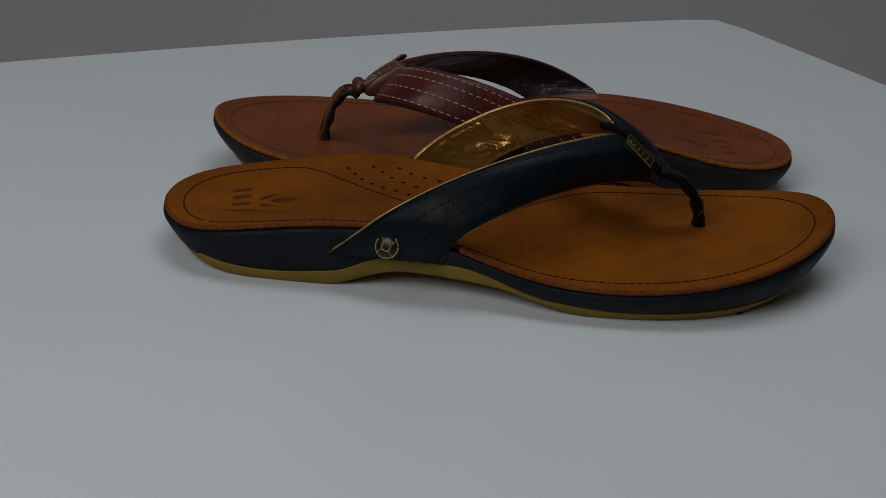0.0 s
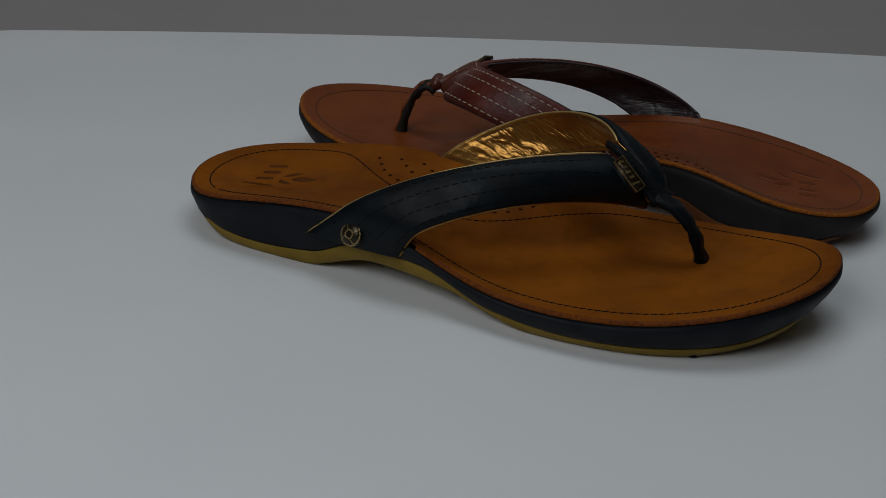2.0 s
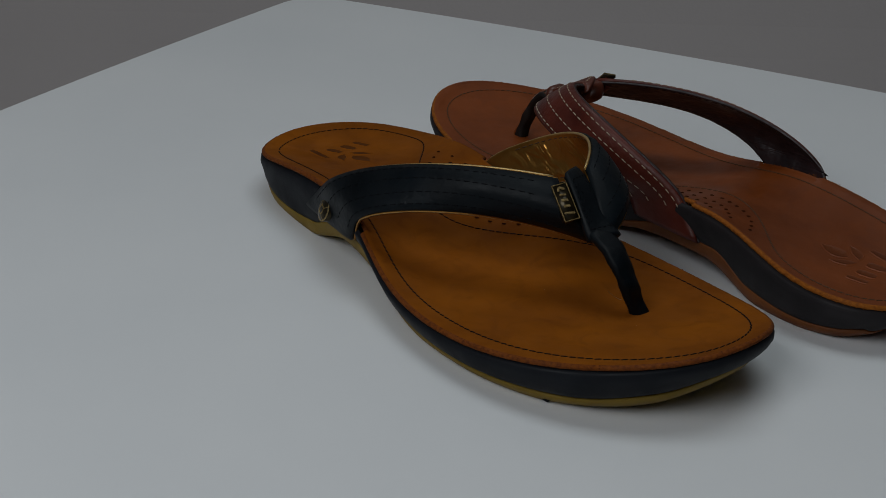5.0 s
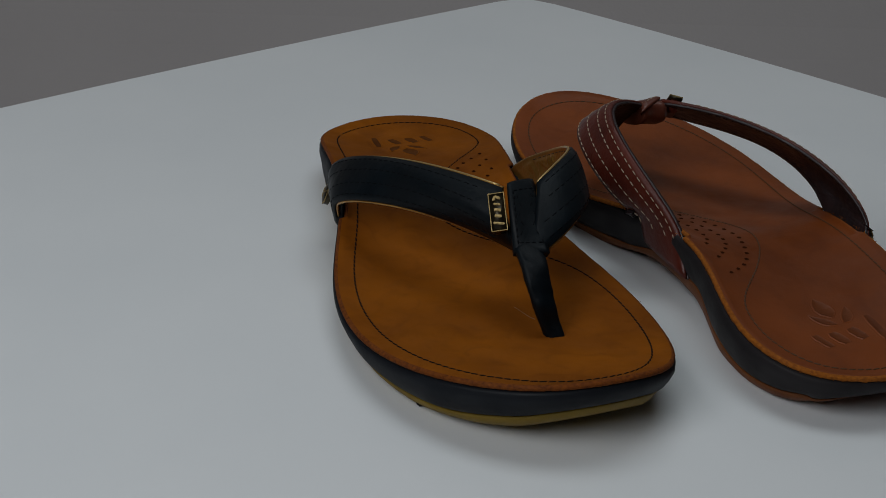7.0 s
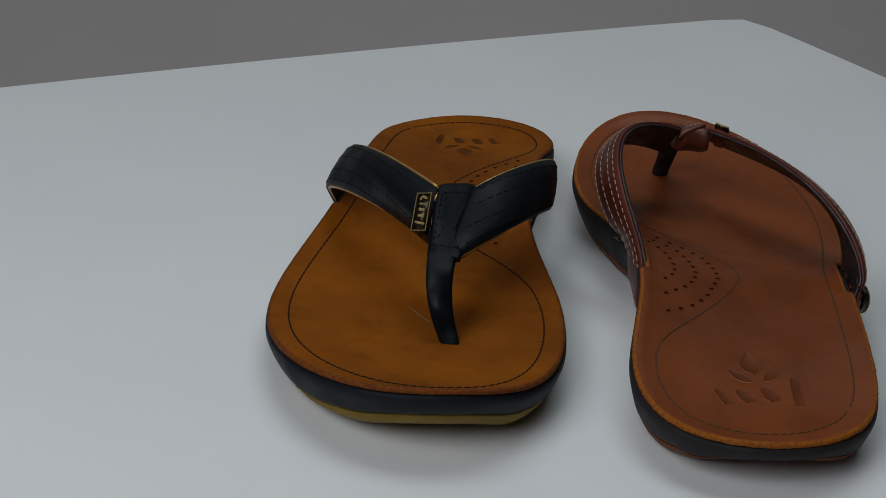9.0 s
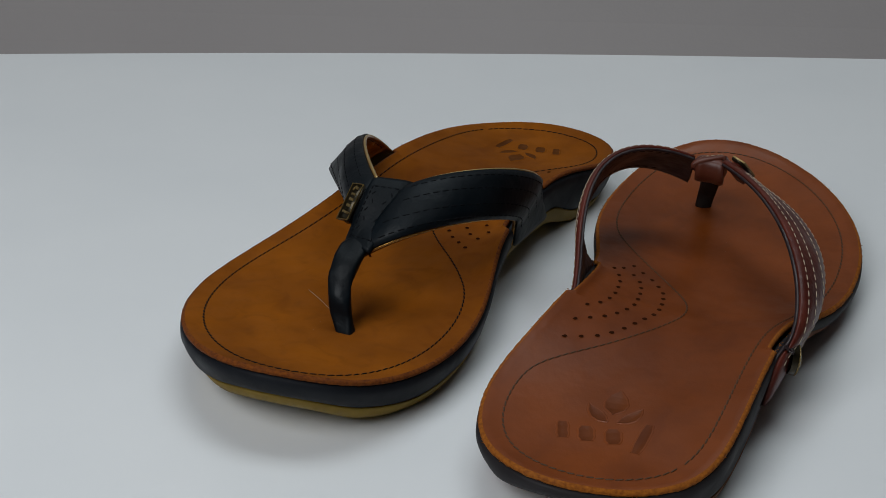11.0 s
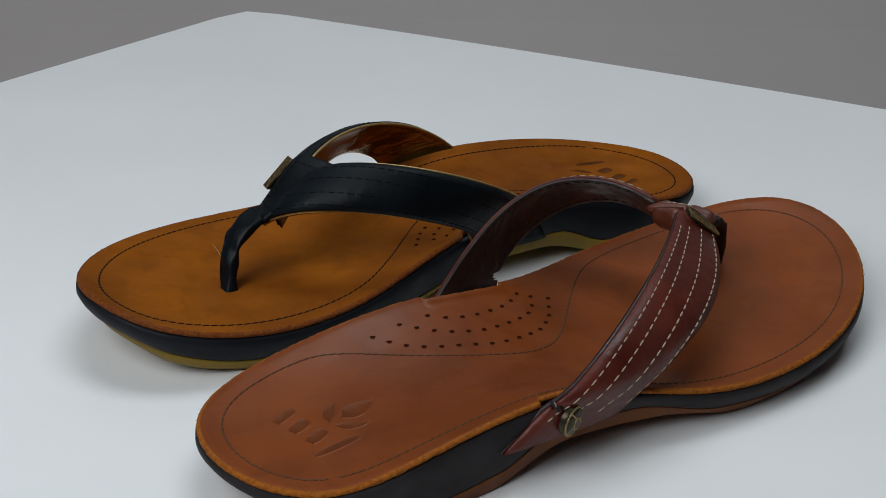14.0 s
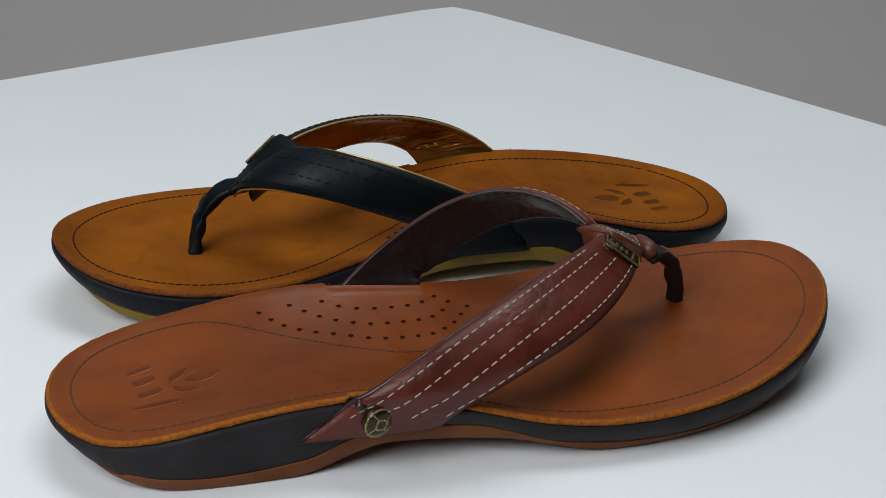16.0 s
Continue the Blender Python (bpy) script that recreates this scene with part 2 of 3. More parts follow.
def make_sandal(look_at):
    sandal = new("sandal")
    # leather footbed with its raw cut edge
    bm = bmesh.new()
    top = ring(-0.0010, lambda p: p.z, True)
    rings = inner_rings(bed, [1, .92, .82, .7, .56, .42, .28, .16, .07], -0.0010)
    v = loft(bm, rings + [top])
    skin = loft(bm, [top, ring(-0.0002, lambda p: p.z - .0003, True), ring(0.0002, lambda p: p.z - .0008, True), ring(0.0001, lambda p: p.z - .0015, True), ring(-0.003, lambda p: p.z - .0018, True)], mat=1)
    for row in skin[1:4]:
        for q in row:
            k = noise.noise(q.co * 700) + .6 * noise.noise(q.co * 1700)
            q.co.z += k * look_at["fray"]
            o = Vector((noise.noise(q.co * 900 + Vector((9, 0, 0))), noise.noise(q.co * 900), 0))
            q.co += o * look_at["fray"]
    bmesh.ops.remove_doubles(bm, verts=bm.verts, dist=1e-5)
    footbed = part("footbed", bm, [look_at["bed"], look_at["edge"]], sandal, look_at["bed_label"])
    # wrapped midsole
    def inset(f):
        return lambda p: -draw_in(p.x, min(max(p.y / .025, -1), 1)) * f
    bm = bmesh.new()
    def mid(f):
        return lambda p: (p.z - .0016) * (1 - f) + seam(p.x) * f
    loft(bm, [ring(-.004, lambda p: mid(0)(p) - .0045), ring(-.0004, mid(0)), ring(.0006, mid(.12)), ring(.0007, mid(.3)), ring(inset(.04), mid(.55)), ring(inset(.20), mid(.78)), ring(inset(.42), mid(.94)), ring(inset(.58), mid(1)), ring(-.017, mid(1))])
    part("midsole", bm, look_at["mid"], sandal, look_at["mid_label"])
    # rubber outsole
    bm = bmesh.new()
    def low(f):
        return lambda p: seam(p.x) * (1 - f) + under(p.x) * f
    loft(bm, [ring(-.017, low(-.02)), ring(inset(.50), low(-.01)), ring(inset(.48), low(.1)), ring(inset(.66), low(.6)), ring(inset(.86), low(.93)), ring(inset(1.05), low(1))] + inner_rings(lambda x, y: under(x), [.12, .3, .5, .8, 1], -.0165))
    bmesh.ops.remove_doubles(bm, verts=bm.verts, dist=1e-5)
    outsole = part("outsole", bm, look_at["out"], sandal, look_at["out_label"])
    # tread notches that show at the forefoot's edge, their shade drawn as dark boxes
    for x in (.058, .080, .100):
        for side in (-1, 1):
            bm = bmesh.new()
            y = along(side, x, 1)
            box(bm, x, y - side * (draw_in(x) * (.9 if side > 0 else 1.06) + (.0042 if side > 0 else .0028)), .0021, .0062, .006, .0034, .0005)
            part("notch_shade", bm, look_at["mid"], outsole)
    add_footbed_detail(footbed, look_at)
    add_straps(sandal, look_at)
    return sandal


PAD_X = [-.066, -.055, -.048, -.035, -.021, -.0060, .0088, .0243, .0400, .060, .072]
PAD_Y = [.0408, .0378, .031, .0155, .003, -.0055, -.0058, .0037, .015, .0262, .0275]


def stitch_path():
    """The footbed's seam: it follows the rim and turns inward round the arch pad."""
    pts = []
    for p, o in zip(rim, rim_out):
        q = Vector((p.x - o.x * .0068, p.y - o.y * .0068, 0))
        if o.y > 0 and PAD_X[0] < q.x < PAD_X[-1]:
            q.y = float(np.interp(q.x, PAD_X, PAD_Y))
        pts.append(q)
    for _ in range(45):
        pts = [(pts[i - 1] + pts[i] * 2 + pts[(i + 1) % len(pts)]) / 4 for i in range(len(pts))]
    return pts


def hole_rows():
    """Three bowed rows of punched holes in the arch pad, evenly spaced along each bow."""
    low = ((-.038, -.033, -.026, -.0185, -.008, 0, .008, .0184, .0295), (.0300, .0205, .0135, .0090, .0040, .0031, .0032, .0067, .0160))
    middle = ((-.0282, -.0204, -.013, -.0037, .006, .0148, .0205, .0238), (.0283, .0190, .0140, .0112, .0110, .0122, .0154, .0191))
    high = ((-.018, -.013, -.007, -.001, .006, .012, .020), (.0260, .0220, .0196, .0186, .0184, .0190, .0220))
    for (kx, ky), n in ((low, 16), (middle, 12), (high, 8)):
        x0, x1 = kx[0], kx[-1]
        xs = np.linspace(x0, x1, 200)
        ys = np.array([float(curve(x, kx, ky)) for x in xs])
        d = np.concatenate([[0], np.cumsum(np.hypot(np.diff(xs), np.diff(ys)))])
        for f in np.linspace(0, d[-1], n):
            yield float(np.interp(f, d, xs)), float(np.interp(f, d, ys))


def add_footbed_detail(footbed, look_at):
    bm = bmesh.new()
    pts = stitch_path()
    step, gap = .0027, .0003
    loop = pts + [pts[0]]
    total = [0.0]
    for a, b in zip(loop, loop[1:]):
        total.append(total[-1] + (b - a).length)
    def at(d):
        k = min(int(np.searchsorted(total, d)), len(total) - 1)
        k = max(k, 1)
        f = (d - total[k - 1]) / max(total[k] - total[k - 1], 1e-9)
        q = loop[k - 1].lerp(loop[k], f)
        return Vector((q.x, q.y, bed(q.x, q.y) + .0001))
    d = 0.0
    while d < total[-1] - step:
        a, b = at(d), at(d + step - gap)
        side = (b - a).cross(Vector((0, 0, 1))).normalized() * .00016
        capsule(bm, a + side, b - side, look_at["bed_thread_r"])
        d += step
    part("stitching", bm, look_at["bed_thread"], footbed, look_at["bed_thread_label"], kind="stuff")
    # punched holes in the arch pad, three bowed rows; dark discs paint their inner shade
    bm = bmesh.new()
    for x, y in hole_rows():
        z = bed(x, y)
        e, m = ([Vector((x + r * math.cos(k * math.pi / 4), y + r * math.sin(k * math.pi / 4), z + h)) for k in range(8)] for r, h in ((.0009, .00012), (.0006, .00016)))
        rows = loft(bm, [e, m])
        bm.faces.new(rows[-1])
    part("perforation", bm, HOLE_DARK, footbed, "punched round holes, their shade as dark discs", kind="stuff")
    # loose fibres on the raw cut edge
    rng = random.Random(7)
    bm = bmesh.new()
    for _ in range(look_at["fuzz"]):
        i = rng.randrange(N_RIM)
        p, o = rim[i], rim_out[i]
        a = p + o * -.0002 + Vector((0, 0, -.0004 - .0010 * rng.random()))
        b = a + (o + Vector((rng.uniform(-1.2, 1.2), rng.uniform(-1.2, 1.2), rng.uniform(-.6, .6)))).normalized() * rng.uniform(.0004, .0009)
        capsule(bm, a, b, rng.uniform(.00008, .00015))
    part("loose_fibre", bm, look_at["edge"], footbed, kind="stuff")
    # pressed mark on the heel: three leaves over a row of plain strokes, each with a raised lip
    def pressed(line, widths):
        m = bmesh.new()
        n = 28
        def mid(f):
            return bezier([Vector((x, y, 0)) for x, y in line], f)
        rows = []
        for i in range(n + 1):
            f = i / n
            c = mid(f)
            d = (mid(min(f + .01, 1)) - mid(max(f - .01, 0))).normalized()
            o = Vector((-d.y, d.x, 0))
            w = float(np.interp(f, np.linspace(0, 1, len(widths)), widths))
            e = min(.0004, w * .5 + .0001)
            rows.append([Vector((q.x, q.y, bed(q.x, q.y) + z)) for q, z in ((c + o * k, z) for k, z in
                        ((-w - e, -.00005), (-w, .00030), (-w + e * .8, .00008), (w - e * .8, .00008), (w, .00030), (w + e, -.00005)))])
        loft(m, rows, closed=False)
        for k, f in enumerate(m.faces):
            f.material_index = 1 if k % 5 == 2 else 0
        return m
    # offsets towards the toe and, negative, towards the outer side, from the mark's foot
    ox, oy = -.0826, .0248
    for name, line, widths in (
            ("pressed_leaf", ((.0135, -.0150), (.0185, -.0152), (.0255, -.0158)), (.0002, .0030, .0036, .0026, .0002)),
            ("pressed_leaf", ((.0098, -.0140), (.0120, -.0100), (.0175, -.0075)), (.0002, .0017, .0021, .0015, .0002)),
            ("pressed_leaf", ((.0098, -.0165), (.0120, -.0210), (.0175, -.0232)), (.0002, .0017, .0021, .0015, .0002)),
            ("pressed_stroke", ((.0068, -.0012), (.0030, -.0018), (-.0008, -.0026)), (.0014, .0018, .0016, .0018, .0014)),
            ("pressed_stroke", ((.0064, -.0082), (.0030, -.0087), (-.0006, -.0094)), (.0016, .0024, .0023, .0024, .0016)),
            ("pressed_stroke", ((.0064, -.0160), (.0030, -.0165), (-.0006, -.0172)), (.0016, .0024, .0023, .0024, .0016)),
            ("pressed_stroke", ((.0100, -.0262), (.0030, -.0250), (-.0040, -.0236)), (.0012, .0017, .0017, .0017, .0012))):
        part(name, pressed([(ox + x, oy + y) for x, y in line], widths), [look_at["bed"], look_at["press"]], footbed)


# strap edges from the sole's side up to the toe joint
NAVY_EDGES = dict(
    lat=([(-.0343, -.0368, .0245), (-.0223, -.0415, .0381), (.0013, -.0360, .0484), (.0321, -.0266, .0551), (.0600, -.0078, .0527)],
         [(-.0030, -.0455, .0225), (.0030, -.0510, .0340), (.0233, -.0422, .0393), (.0480, -.0237, .0423), (.0759, -.0047, .0328)]),
    med=([(-.0118, .0332, .0284), (.0169, .0437, .0478), (.0378, .0370, .0570), (.0565, .0181, .0612), (.0625, .0042, .0541)],
         [(.0169, .0319, .0249), (.0385, .0401, .0385), (.0654, .0287, .0478), (.0835, .0124, .0493), (.0821, -.0052, .0358)]))
BROWN_EDGES = dict(
    lat=([(-.0330, -.0366, .0245), (-.0295, -.0444, .0288), (-.0108, -.0426, .0422), (.0222, -.0374, .0522), (.0634, -.0103, .0488)],
         [(-.0020, -.0460, .0205), (.0212, -.0530, .0341), (.0440, -.0448, .0382), (.0630, -.0312, .0366), (.0785, -.0125, .0412)]),
    med=([(-.0094, .0314, .0275), (.0220, .0366, .0494), (.0439, .0380, .0561), (.0608, .0217, .0575), (.0658, .0003, .0486)],
         [(0.0184, 0.0307, 0.024), (0.0208, 0.0373, 0.0217), (0.0479, 0.044, 0.0414), (0.0813, 0.0344, 0.047), (0.0782, 0.002, 0.0346)]))
LAT_FOOT = ((-.0462, -.0334, .0140), (-.0070, -.0430, .0150))
MED_FOOT = ((-.0190, .0344, .0135), (.0130, .0302, .0140))


class Strap:
    """A band between a rear and a front edge, s from its foot (0) to the toe joint (1), w from rear (0) to front (1)."""

    def __init__(self, rear, front, foot, out, swell, crown):
        self.rear, self.front, self.foot, self.out = rear, front, foot, out
        self.crown = crown                             # how far it is bowed along its length
        self.swell = swell                             # how far the band is rolled outwards near the joint

    def at(self, s, w):
        if .04 < s < .28:
            # eases the bend where the band leaves the sole's side
            near = (s - .04) if s < .10 else (.28 - s) if s > .22 else .06
            return (self.raw(s - near, w) + self.raw(s - near / 2, w) + self.raw(s, w) * 2 + self.raw(s + near / 2, w) + self.raw(s + near, w)) / 6
        return self.raw(s, w)

    def raw(self, s, w):
        if s < .16:
            f = 1 - s / .16
            a = Vector(self.rear[0]).lerp(Vector(self.foot[0]), f)
            b = Vector(self.front[0]).lerp(Vector(self.foot[1]), f)
        else:
            t = (s - .16) / .84
            a, b = bezier(self.rear, t), bezier(self.front, t)
        return a.lerp(b, w)

    def normal(self, s, w):
        e = .01
        ds = self.at(min(s + e, 1), w) - self.at(max(s - e, 0), w)
        dw = self.at(s, 1) - self.at(s, 0)
        n = ds.cross(dw).normalized()
        return n if n.dot(Vector((.2, self.out * .6, .8))) > 0 else -n

    def skin(self, s, w, lift):
        arch = max(0.0, 1 - (2 * w - 1) ** 2)
        swell = float(np.interp(s, [0, .3, .5, .7, .85, .94, 1], [0, self.crown, self.crown, self.crown * .6 + self.swell * .36, self.swell * .68, self.swell * .78, self.swell * .75]))
        crown = swell * arch
        return self.at(s, w) + self.normal(s, w) * (lift + crown)


def folds(s, w):
    """Height of the lining's creases, which run slantwise across the band and die out towards the joint."""
    u, q = s * 92 + w * 9.0, w * 2.0
    warp = noise.noise(Vector((u * .25, q * 1.6, 2.0))) * 2.4
    a = 1 - abs(noise.noise(Vector((u * .55 + warp, q * .8, 7.0)))) * 2.4
    b = 1 - abs(noise.noise(Vector((u * 1.15 - warp, q * 1.5, 11.0)))) * 2.6
    patch = .55 + .9 * noise.noise(Vector((s * 9, w * 2.5, 5.0)))
    fade = float(np.interp(s, [.16, .26, .45, .66], [0, 1, 1, .10])) * float(np.interp(w, [0, .09, .16, .84, .91, 1], [0, 0, 1, 1, 0, 0]))
    return (max(a, 0) + .5 * max(b, 0)) * max(patch, .15) * fade


def band(strap, lo, hi, w0, w1, ns=44, nw=9, wrinkle=0.0):
    bm = bmesh.new()
    rings = []
    for i in range(ns + 1):
        s = i / ns
        r = [strap.skin(s, w0 + (w1 - w0) * j / nw, hi - (.0006 if j in (0, nw) and not wrinkle else 0)) for j in range(nw + 1)]
        r += [strap.skin(s, w0 + (w1 - w0) * j / nw, lo - (wrinkle * folds(s, j / nw) if wrinkle else 0)) for j in range(nw, -1, -1)]
        rings.append(r)
    v = loft(bm, rings)
    bm.faces.new(v[0])
    bm.faces.new(v[-1][::-1])
    return bm


def piping(strap, w, r):
    """A thin rolled edge along the band at width w."""
    bm = bmesh.new()
    rings = []
    for i in range(61):
        s = (.02 if w < 0 else .19) + (.97 if w < 0 else .80) * i / 60
        c = strap.skin(s, w, -.0014)
        n = strap.normal(s, min(max(w, 0), 1))
        d = (strap.at(min(s + .01, 1), w) - strap.at(max(s - .01, 0), w)).normalized()
        side = d.cross(n)
        rings.append([c + (n * math.cos(a) * 1.15 + side * math.sin(a)) * r for a in [k * math.tau / 8 for k in range(8)]])
    v = loft(bm, rings)
    bm.faces.new(v[0][::-1])
    bm.faces.new(v[-1])
    return bm


def add_straps(sandal, look_at):
    for edges, foot, out in ((look_at["edges"]["lat"], LAT_FOOT, -1), (look_at["edges"]["med"], MED_FOOT, 1)):
        st = Strap(*edges, foot, out, look_at["swell"][0 if out < 0 else 1], look_at["crown"] if out < 0 else .0009)
        rows = look_at["seams"]
        strap = part("strap", band(st, -.0010, .0006, 0, 1), look_at["strap"], sandal, look_at["strap_label"])
        lining = part("lining", band(st, -.0020, -.0010, -.014, 1.014, 300, 30, look_at["wrinkle"]), look_at["lining"], strap, look_at["lining_label"])
        if look_at["piping"]:
            for w, r in ((-.012, .00042), (1.004, .00026)):
                part("piping", piping(st, w, r), look_at["piping"], strap, "pale gold rolled edge")
        bm = bmesh.new()
        for w in (.075, .925):
            s = .24
            while s < .9:
                ln = .0026 / max((st.at(s + .01, w) - st.at(s, w)).length / .01, .02)
                capsule(bm, st.skin(s, w, -.0020), st.skin(s + ln, w, -.0020), .00022, -st.normal(s, w))
                s += ln * 1.4
        part("lining_stitching", bm, look_at["lining_thread"], strap, kind="stuff")
        bm = bmesh.new()
        for w in rows:
            s = .12
            while s < .93:
                n = st.normal(s, w)
                ln = .0023 / max((st.at(s + .01, w) - st.at(s, w)).length / .01, .02)
                capsule(bm, st.skin(s, w, .0006), st.skin(s + ln, w, .0006), look_at["strap_thread_r"], n)
                s += ln * 1.42
        part("stitching", bm, look_at["strap_thread"], strap, look_at["strap_thread_label"], kind="stuff")
        if out < 0:
            add_badge(look_at["badge_at"], strap, look_at)
            add_emblem(st, strap, look_at["emblem_tilt"], look_at["emblem_scale"])
    # folded tab over the joint
    bm = bmesh.new()
    path = look_at["tab_path"]
    rings = []
    for i in range(17):
        t = i / 16
        c = bezier(path, t)
        across = Vector((-.0026, .0058, -.0010)).lerp(Vector((.0022, .0050, .0003)), t) * look_at["tab_width"]
        d = (bezier(path, min(t + .01, 1)) - bezier(path, max(t - .01, 0))).normalized()
        up = d.cross(Vector((0, -1, 0))).normalized()
        up = up if up.z > 0 else -up
        r = []
        for j in range(9):
            y = -1 + j / 4
            r.append(c + across * y + up * (.0017 - .0007 * y ** 4))
        for j in range(8, -1, -1):
            y = -1 + j / 4
            r.append(c + across * (y * .96) - up * look_at["tab_thick"] * (1 - .35 * y ** 4))
        rings.append(r)
    v = loft(bm, rings)
    bm.faces.new(v[0])
    bm.faces.new(v[-1][::-1])
    tab = part("tab", bm, look_at["tab"], sandal, look_at["strap_label"])
    def on_tab(t, y):
        """A point on the tab's face, t along it and y from -1 to 1 across."""
        c = bezier(path, t)
        across = Vector((-.0026, .0058, -.0010)).lerp(Vector((.0022, .0050, .0003)), t) * look_at["tab_width"]
        d = (bezier(path, min(t + .01, 1)) - bezier(path, max(t - .01, 0))).normalized()
        up = d.cross(Vector((0, -1, 0))).normalized()
        up = up if up.z > 0 else -up
        return c + across * y + up * (.0017 - .0007 * y ** 4)
    bm = bmesh.new()
    for side in (-1, 1):
        for i in range(9):
            t = .20 + i * .078
            capsule(bm, on_tab(t, side * .72), on_tab(t + .052, side * .72), .00028)
        for i in range(4):
            y = -.66 + i * .36
            t = .20 if side < 0 else .86
            capsule(bm, on_tab(t, y), on_tab(t, y + .24), .00026)
        for i in range(5):
            t = .28 + i * .11
            y = side * .42
            capsule(bm, on_tab(t, y), on_tab(t + .05, y - side * (.14 if i % 2 else -.14)), .00022)
    part("stitching", bm, look_at["tab_thread"], tab, kind="stuff")
    if look_at["roll"]:
        # the tab goes on round the straps' ends and back beneath them
        bm = bmesh.new()
        loop = [(.0645, .0488), (.0700, .0478), (.0770, .0440), (.0825, .0385), (.0812, .0345), (.0740, .0355), (.0675, .0378), (.0634, .0410), (.0626, .0460)]
        mid = Vector((sum(x for x, z in loop) / 9, 0, sum(z for x, z in loop) / 9))
        rings = []
        for i in range(9):
            f = i / 4 - 1
            k = 1.0 if abs(f) < .9 else .86
            sway = Vector((-.0016 * f * f + .0006 * f, -.0054 + f * .0052, .0003 * f))
            ring_pts = []
            for j in range(36):
                u = j / 4
                p0, p1, p2 = (Vector((loop[(int(u) + d) % 9][0], 0, loop[(int(u) + d) % 9][1])) for d in (0, 1, 2))
                g = u - int(u)
                q = p0 * ((1 - g) ** 2 / 2) + p1 * (.5 + g - g * g) + p2 * (g * g / 2)
                q = mid + (q - mid) * k + sway
                ring_pts.append(q + (q - mid).normalized() * noise.noise(q * 350) * .0002)
            rings.append(ring_pts)
        v = loft(bm, rings)
        bm.faces.new(v[0])
        bm.faces.new(v[-1][::-1])
        part("tab_wrap", bm, look_at["tab"], tab)
        bm = bmesh.new()
        rings = []
        for i in range(9):
            f = i / 8 * 2 - 1
            r = .0030 * math.sqrt(max(1 - f ** 4, .05))
            c = Vector((.0838, -.0058 + f * .0058, .0388))
            rings.append([c + Vector((r * math.cos(a), 0, r * 1.1 * math.sin(a))) for a in [k * math.tau / 14 for k in range(14)]])
        v = loft(bm, rings)
        bm.faces.new(v[0])
        bm.faces.new(v[-1][::-1])
        part("tab_roll", bm, look_at["tab"], tab)
    # toe post, a folded thong
    bm = bmesh.new()
    path = look_at["post_path"]
    rings = []
    for i in range(19):
        t = i / 18
        c = bezier(path, t)
        d = (bezier(path, min(t + .01, 1)) - bezier(path, max(t - .01, 0))).normalized()
        side = Vector((0, 1, 0))
        fwd = side.cross(d).normalized()
        a, b = look_at["post_width"] * (1 - .38 * t), .0017 + .0005 * t
        rings.append([c + side * (a * math.copysign(abs(math.cos(k)) ** .6, math.cos(k))) + fwd * (b * math.copysign(abs(math.sin(k)) ** .6, math.sin(k)))
                      + fwd * noise.noise(Vector((k, t * 7, 3))) * .0015 for k in [j * math.tau / 14 for j in range(14)]])
    v = loft(bm, rings)
    bm.faces.new(v[0])
    bm.faces.new(v[-1][::-1])
    for f in bm.faces:
        c = f.calc_center_median()
        near = min((bezier(path, k / 18) for k in range(19)), key=lambda q: (q - c).length)
        f.material_index = 0 if (c - near).dot(Vector((.8, 0, .6))) > .0013 else 1
    toe_post = part("toe_post", bm, [look_at["post"], look_at["post_back"]], sandal, look_at["post_label"])
    if look_at["hair"]:
        # one pale hair caught on the post
        bm = bmesh.new()
        hair = [(.0950, -.0100, .0205), (.0940, -.0125, .0215), (.0938, -.0150, .0240), (.0946, -.0178, .0262)]
        for k in range(10):
            capsule(bm, bezier(hair, k / 10), bezier(hair, (k + 1.15) / 10.15), .00010)
        part("caught_hair", bm, CREAM_THREAD, toe_post, "thin pale hair")


def on_plane(origin, ex, ey, ez):
    m = Matrix((ex, ey, ez)).transposed().to_4x4()
    m.translation = origin
    return m


def add_badge(at, strap, look_at):
    ex, ey = (Vector(v).normalized() for v in look_at["badge_axes"])
    ey = (ey - ex * ey.dot(ex)).normalized()
    m = on_plane(Vector(at), ex, ey, ex.cross(ey))
    bm = bmesh.new()
    box(bm, 0, 0, -.0024, .0128, .0048, .0040, .0008)
    bm.transform(m)
    part("badge_backing", bm, look_at["strap"], strap)
    bm = bmesh.new()
    box(bm, 0, 0, 0, .0138, .0056, .0012, .0003)
    bm.transform(m)
    part("badge", bm, BRONZE_DARK, strap, "antique brass plate with raised marks")
    bm = bmesh.new()
    for sx, sy, x, y in ((.0138, .0003, 0, .0026), (.0138, .0003, 0, -.0026), (.0003, .0056, .0067, 0), (.0003, .0056, -.0067, 0)):
        box(bm, x, y, .0007, sx, sy, .0006, .0001)
    # a leaf and a row of plain raised strokes
    for x, y, ln, wd, turn in ((-.0052, .0004, .0022, .0009, 60), (-.0050, -.0008, .0018, .0008, -30), (-.0028, 0, .0024, .0008, 78),
                               (-.0008, 0, .0024, .0010, 78), (.0014, 0, .0024, .0010, 78), (.0040, 0, .0038, .0008, 78)):
        k = bmesh.new()
        box(k, 0, 0, 0, ln, wd, .0005, .0002)
        k.transform(Matrix.Translation((x, y, .0007)) @ Matrix.Rotation(radians(turn), 4, "Z"))
        me = bpy.data.meshes.new("stroke")
        k.to_mesh(me)
        bm.from_mesh(me)
        bpy.data.meshes.remove(me)
        k.free()
    bm.transform(m)
    part("badge_relief", bm, BRONZE, strap, smooth=False)


